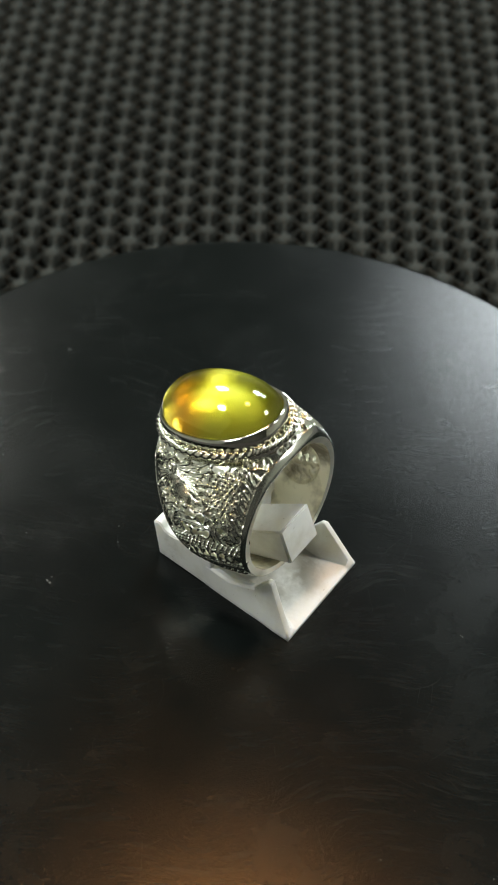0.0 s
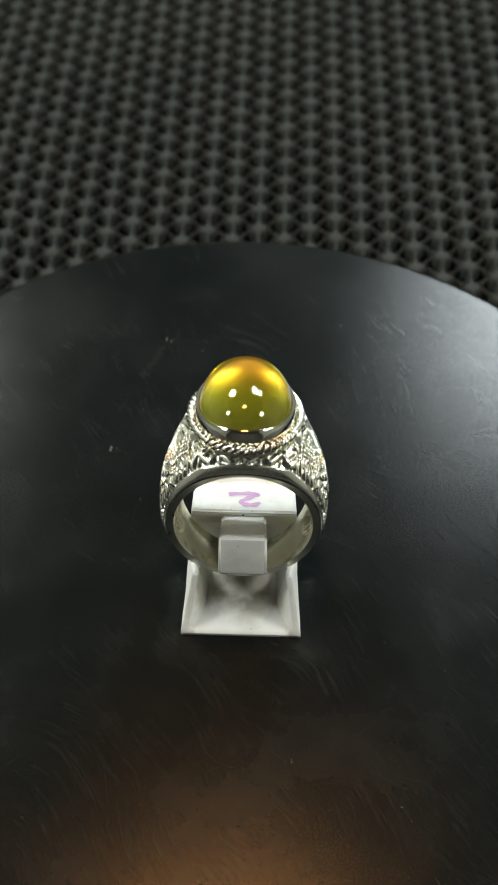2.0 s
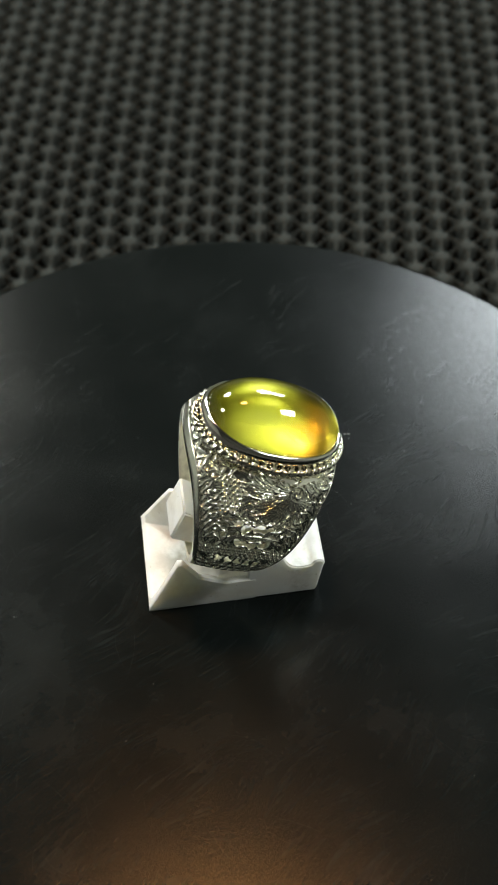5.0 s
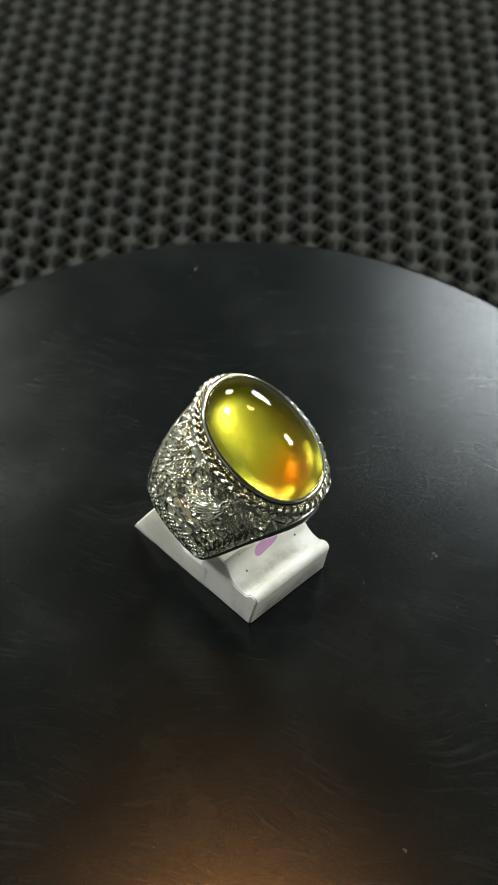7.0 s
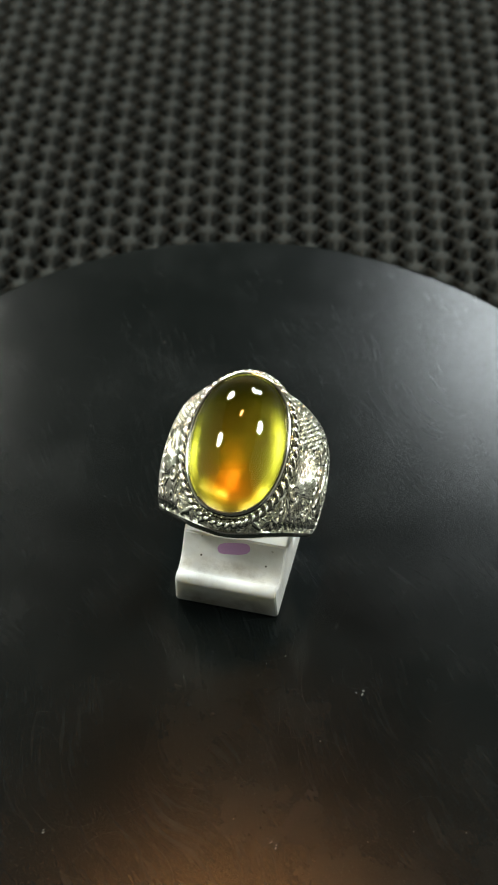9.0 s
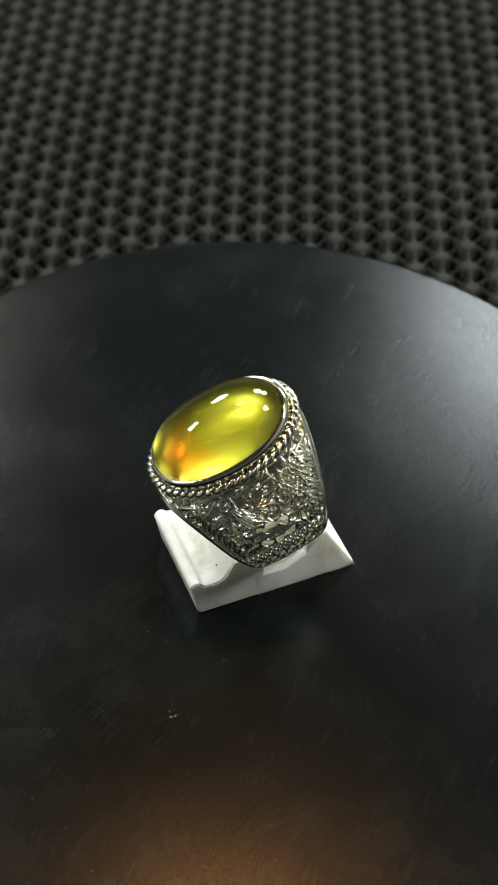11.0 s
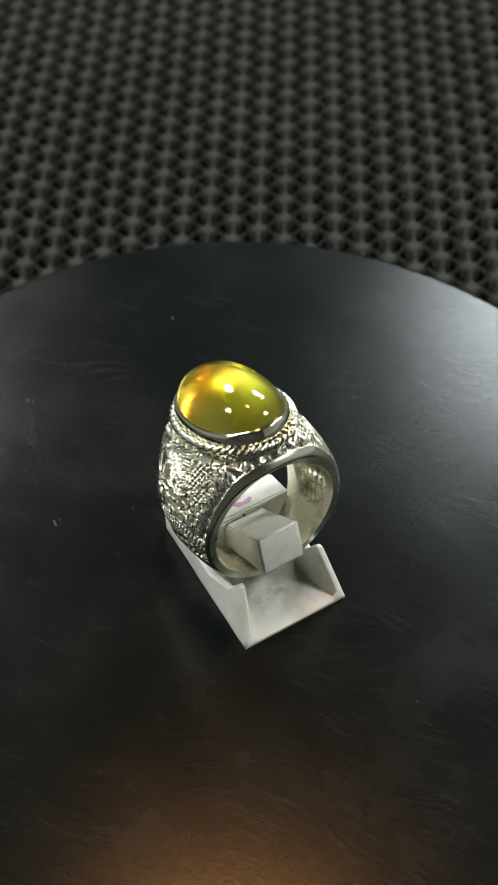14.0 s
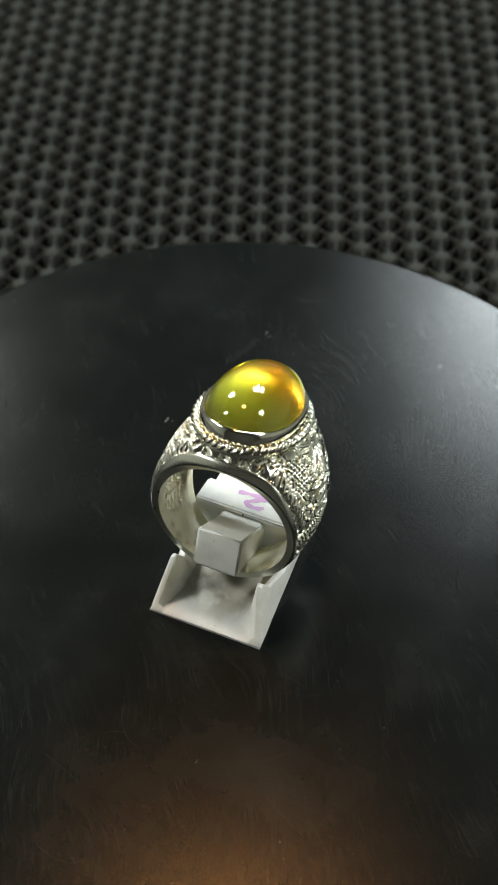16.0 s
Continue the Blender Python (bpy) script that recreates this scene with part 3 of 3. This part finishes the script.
def build_shank():
    NP, NS = 1300, 300
    deg = (np.arange(NP) / NP) * 360 - 180
    s = np.linspace(-1, 1, NS)
    D, Sg = np.meshgrid(deg, s, indexing="ij")
    ph = np.radians(D)
    crown = np.clip(np.cos(ph), 0, 1)
    edge = 6.65 + 0.321 * R_RIM * np.cos(ph) + np.where(Sg < 0, 1.6, 0.85) * crown ** 5
    A = Sg * edge
    R0 = outer_radius(D)
    q = np.clip(1 - np.abs(Sg) ** (1.7 + 1.7 * crown ** 6), 0, 1) ** 0.5
    R = R_RIM + (R0 - R_RIM) * q
    U, N = R * np.sin(ph), R * np.cos(ph)
    # the head's top is an oval plateau
    rho = np.sqrt((U / 7.9) ** 2 + (A / 11.2) ** 2)
    cap = 13.6 - 6.0 * np.clip(rho - 1.0, 0, 1)
    cap = cap - 1.7 * np.clip((0.88 - rho) / 0.08, 0, 1)
    over = N > cap
    N = np.where(over & (np.abs(D) < 60), cap, N)
    # arc length down the side from the head's edge
    du = outer_radius(deg)
    pu, pn = du * np.sin(np.radians(deg)), du * np.cos(np.radians(deg))
    seg = np.hypot(np.diff(pu), np.diff(pn))
    arc = np.concatenate([[0], np.cumsum(seg)])
    mid = np.interp(0, deg, arc)
    v_edge = np.interp(30, deg, arc) - mid
    V = np.abs(arc - mid)[:, None] - v_edge + 0 * Sg
    H, hole = relief(A, V, random.Random(3))
    inset = edge * (1 - np.abs(Sg))
    # front and back of the head: a row of leaves and beads between the rope and the plain rim
    H2 = 0.16 + 0 * U

    def blade(u0, i0, L, W, deg, h):
        c, q = math.cos(radians(deg)), math.sin(radians(deg))
        x, y = (U - u0) * c + (inset - i0) * q, -(U - u0) * q + (inset - i0) * c
        d = np.abs(y) / (W * np.clip(1 - (x / L) ** 2, 0, 1) + 1e-6)
        np.maximum(H2, np.where((np.abs(x) < L) & (d < 1), h * np.sqrt(np.clip(1 - d * d, 0, 1)), 0), out=H2)

    for k in range(-6, 7):
        flip = 1 if k % 2 else -1
        blade(k * 1.35, 1.55, 1.15, 0.42, 42 * flip, 1.0)
        blade(k * 1.35 + 0.5, 2.3, 0.7, 0.3, -35 * flip, 0.95)
        blade(k * 1.35 - 0.3, 2.9, 0.55, 0.32, 20 * flip, 0.9)
        blade(k * 1.35 + 0.72, 1.15, 0.55, 0.22, 80 * flip, 0.9)
        blade(k * 1.35 + 0.1, 3.5, 0.6, 0.25, -50 * flip, 0.85)
    H = np.where(V < 0.8, np.maximum(H2 * np.clip((0.8 - V) / 0.5, 0, 1), H * np.clip((V + 1.2) / 0.5, 0, 1)), H)
    keep_rim = np.clip((inset - 0.55) / 0.3, 0, 1)
    hole &= (inset > 1.0) & (V > 2.0)
    H = H * keep_rim + 0.75 * (1 - keep_rim)
    lift = 0.72 * (H - 0.78)
    nr = np.hypot(U, N)
    U, N = U * (1 + lift / nr), N * (1 + lift / nr)
    outer = np.stack([U, -A, N], -1)
    Ai = Sg * (6.62 + 0.321 * R_IN * np.cos(ph))
    # a large oval opening in each side of the inner band bares the back of the pierced ornament
    well = np.hypot((np.abs(D) - 84) / 33.0, (Ai - 0.2) / 4.3)
    well = np.clip((1.06 - well) / 0.10, 0, 1)
    RI = R_IN + well * (R - 1.0 + 0.5 * lift - R_IN)
    inner = np.stack([RI * np.sin(ph), -Ai, RI * np.cos(ph)], -1)
    hole &= well > 0.99
    i = np.arange(NP * NS).reshape(NP, NS)
    k = np.roll(i, -1, axis=0)
    cell = hole | np.roll(hole, -1, axis=0)
    cell = cell[:, :-1] | cell[:, 1:]
    keep = ~cell
    f_out = np.stack([i[:, :-1], i[:, 1:], k[:, 1:], k[:, :-1]], -1)[keep]
    off = NP * NS
    f_in = np.stack([i[:, :-1], k[:, :-1], k[:, 1:], i[:, 1:]], -1)[keep] + off
    walls = []
    for j, rev in ((0, False), (NS - 1, True)):
        a, b = i[:, j], k[:, j]
        w = np.stack([a, b, b + off, a + off], -1)
        walls.append(w[:, ::-1] if rev else w)
    right = keep[:, :-1] & ~keep[:, 1:]
    left = ~keep[:, :-1] & keep[:, 1:]
    a, b = i[:, 1:-1], k[:, 1:-1]
    walls.append(np.stack([a, b, b + off, a + off], -1)[right][:, ::-1])
    walls.append(np.stack([a, b, b + off, a + off], -1)[left])
    nxt = np.roll(keep, -1, axis=0)
    a, b = k[:, :-1], k[:, 1:]
    w = np.stack([a, b, b + off, a + off], -1)
    walls.append(w[keep & ~nxt])
    walls.append(w[~keep & nxt][:, ::-1])
    verts = np.concatenate([outer.reshape(-1, 3), inner.reshape(-1, 3)]) * MM
    wall = np.concatenate(walls)
    faces = np.concatenate([f_out, wall, f_in])
    me = bpy.data.meshes.new("shank")
    me.vertices.add(len(verts))
    me.vertices.foreach_set("co", verts.ravel())
    me.loops.add(faces.size)
    me.loops.foreach_set("vertex_index", faces.ravel().astype(np.int32))
    me.polygons.add(len(faces))
    me.polygons.foreach_set("loop_start", np.arange(0, faces.size, 4))
    me.polygons.foreach_set("use_smooth", np.concatenate([np.ones(len(f_out), bool), np.zeros(len(wall), bool), np.ones(len(f_in), bool)]))
    me.polygons.foreach_set("material_index", np.concatenate([np.zeros(len(f_out), np.int32), np.full(len(wall), 1, np.int32), np.full(len(f_in), 2, np.int32)]))
    me.update(calc_edges=True)
    for m in (SILVER, SILVER_RIM, SILVER_INNER):
        me.materials.append(m)
    ob = new("shank", me)
    ob.parent = ring
    ob.matrix_local = RING_M
    tagged(ob, "chased and pierced silver shank with shell and scale ornament")


build_shank()
ST_A, ST_B, ST_N, ST_H = 9.45, 6.22, 15.8, 5.0
SETTING_M = RING_M @ Matrix.Translation((-0.1 * MM, 0, 0))


def oval(off, n, count=120):
    """A slightly squared oval."""
    out = []
    for k in range(count):
        a = 2 * math.pi * k / count
        c, q = math.cos(a), math.sin(a)
        out.append(((ST_B + off) * math.copysign(abs(c) ** 0.92, c) * MM, (ST_A + off) * math.copysign(abs(q) ** 0.92, q) * MM, n * MM))
    return out


def collar(off, n):
    """The bezel's wall stands higher round the front end of the stone."""
    return [(x, y, z + 0.55 * MM * max(0.0, -y / 0.0100) ** 2 * (n > 14)) for x, y, z in oval(off, n)]


def build_setting():
    ring_part("bezel", loft([collar(o, n) for o, n in ((0.64, 12.6), (0.64, 13.5), (0.64, 14.6), (0.62, 15.3), (0.52, 15.75), (0.36, 15.95), (0.15, 15.98), (0.0, 15.85), (-0.12, 15.5), (-0.3, 13.0))], False),
              SILVER_SMOOTH, ring, "plain polished silver bezel")
    # twisted rope wire round the bezel
    n, m, lobes = 1000, 14, 50
    rings = []
    for k in range(n):
        t = 2 * math.pi * k / n
        cx, cy = (ST_B + 1.2) * math.cos(t), (ST_A + 1.2) * math.sin(t)
        out = Vector((math.cos(t) / ST_B, math.sin(t) / ST_A, 0)).normalized()
        row = []
        for j in range(m):
            a = 2 * math.pi * j / m
            r = 0.63 * (0.50 + 0.50 * abs(math.cos(a - lobes * t / 2)))
            p = Vector((cx, cy, 14.0)) + out * (r * math.cos(a)) + Vector((0, 0, r * math.sin(a)))
            row.append(tuple(p * MM))
        rings.append(row)
    ring_part("rope_border", loft(rings, False, True), SILVER_SMOOTH, ring, "twisted silver rope wire")
    # small teeth along the foot of the bezel
    bm = bmesh.new()
    for k in range(76):
        t = 2 * math.pi * k / 76
        p = Vector(((ST_B + 0.85) * math.cos(t), (ST_A + 0.85) * math.sin(t), 14.4)) * MM
        bmesh.ops.create_icosphere(bm, subdivisions=1, radius=0.16 * MM, matrix=Matrix.Translation(p))
    ring_part("beading", bm, SILVER_SMOOTH, ring, "row of tiny silver beads")
    rings = [oval(-0.02, ST_N - 0.35)]
    for k in range(0, 29):
        p = math.pi / 2 * k / 29
        c, s = math.cos(p), math.sin(p)
        w = (1 - s ** 1.72) ** 0.545
        rings.append([(x * w, y * c, (ST_N + ST_H * s) * MM) for x, y, _ in oval(0, 0)])
    rings.append([(x * 0.004, y * 0.004, (ST_N + ST_H) * MM) for x, y, _ in oval(0, 0)])
    # closed below by a steep-sided silky bowl with a flat floor
    low = [[(x * f, y * f, (ST_N - 0.35 - 2.4 * (1 - f ** 6)) * MM) for x, y, _ in oval(0, 0)] for f in [0.004] + [math.sin(math.pi / 2 * k / 26) for k in range(1, 26)]]
    gem = ring_part("gemstone", loft(low + rings), STONE, ring, "glossy domed oval yellow-green gemstone with an amber end")
    gem.data.materials.append(SILK)
    for f in gem.data.polygons:
        f.material_index = 1 if f.center.z < (ST_N - 0.34) * MM else 0
    gem.data.set_sharp_from_angle(angle=radians(40))
    gem.visible_shadow = False


build_setting()


# ---- movement: the platter turns and carries the stand and the ring ----
def motions():
    spin, carried = [], []
    for k in range(65):
        t = k * 0.25
        turn = Matrix.Rotation(radians(SPIN * t), 4, "Z")
        spin.append((t, turn))
        carried.append((t, turn @ Matrix.Translation(STAND_AT) @ Matrix.Rotation(radians(STAND_TURN), 4, "Z")))
    walk(platter, spin)
    walk(stand, carried)
    walk(ring, carried)


motions()
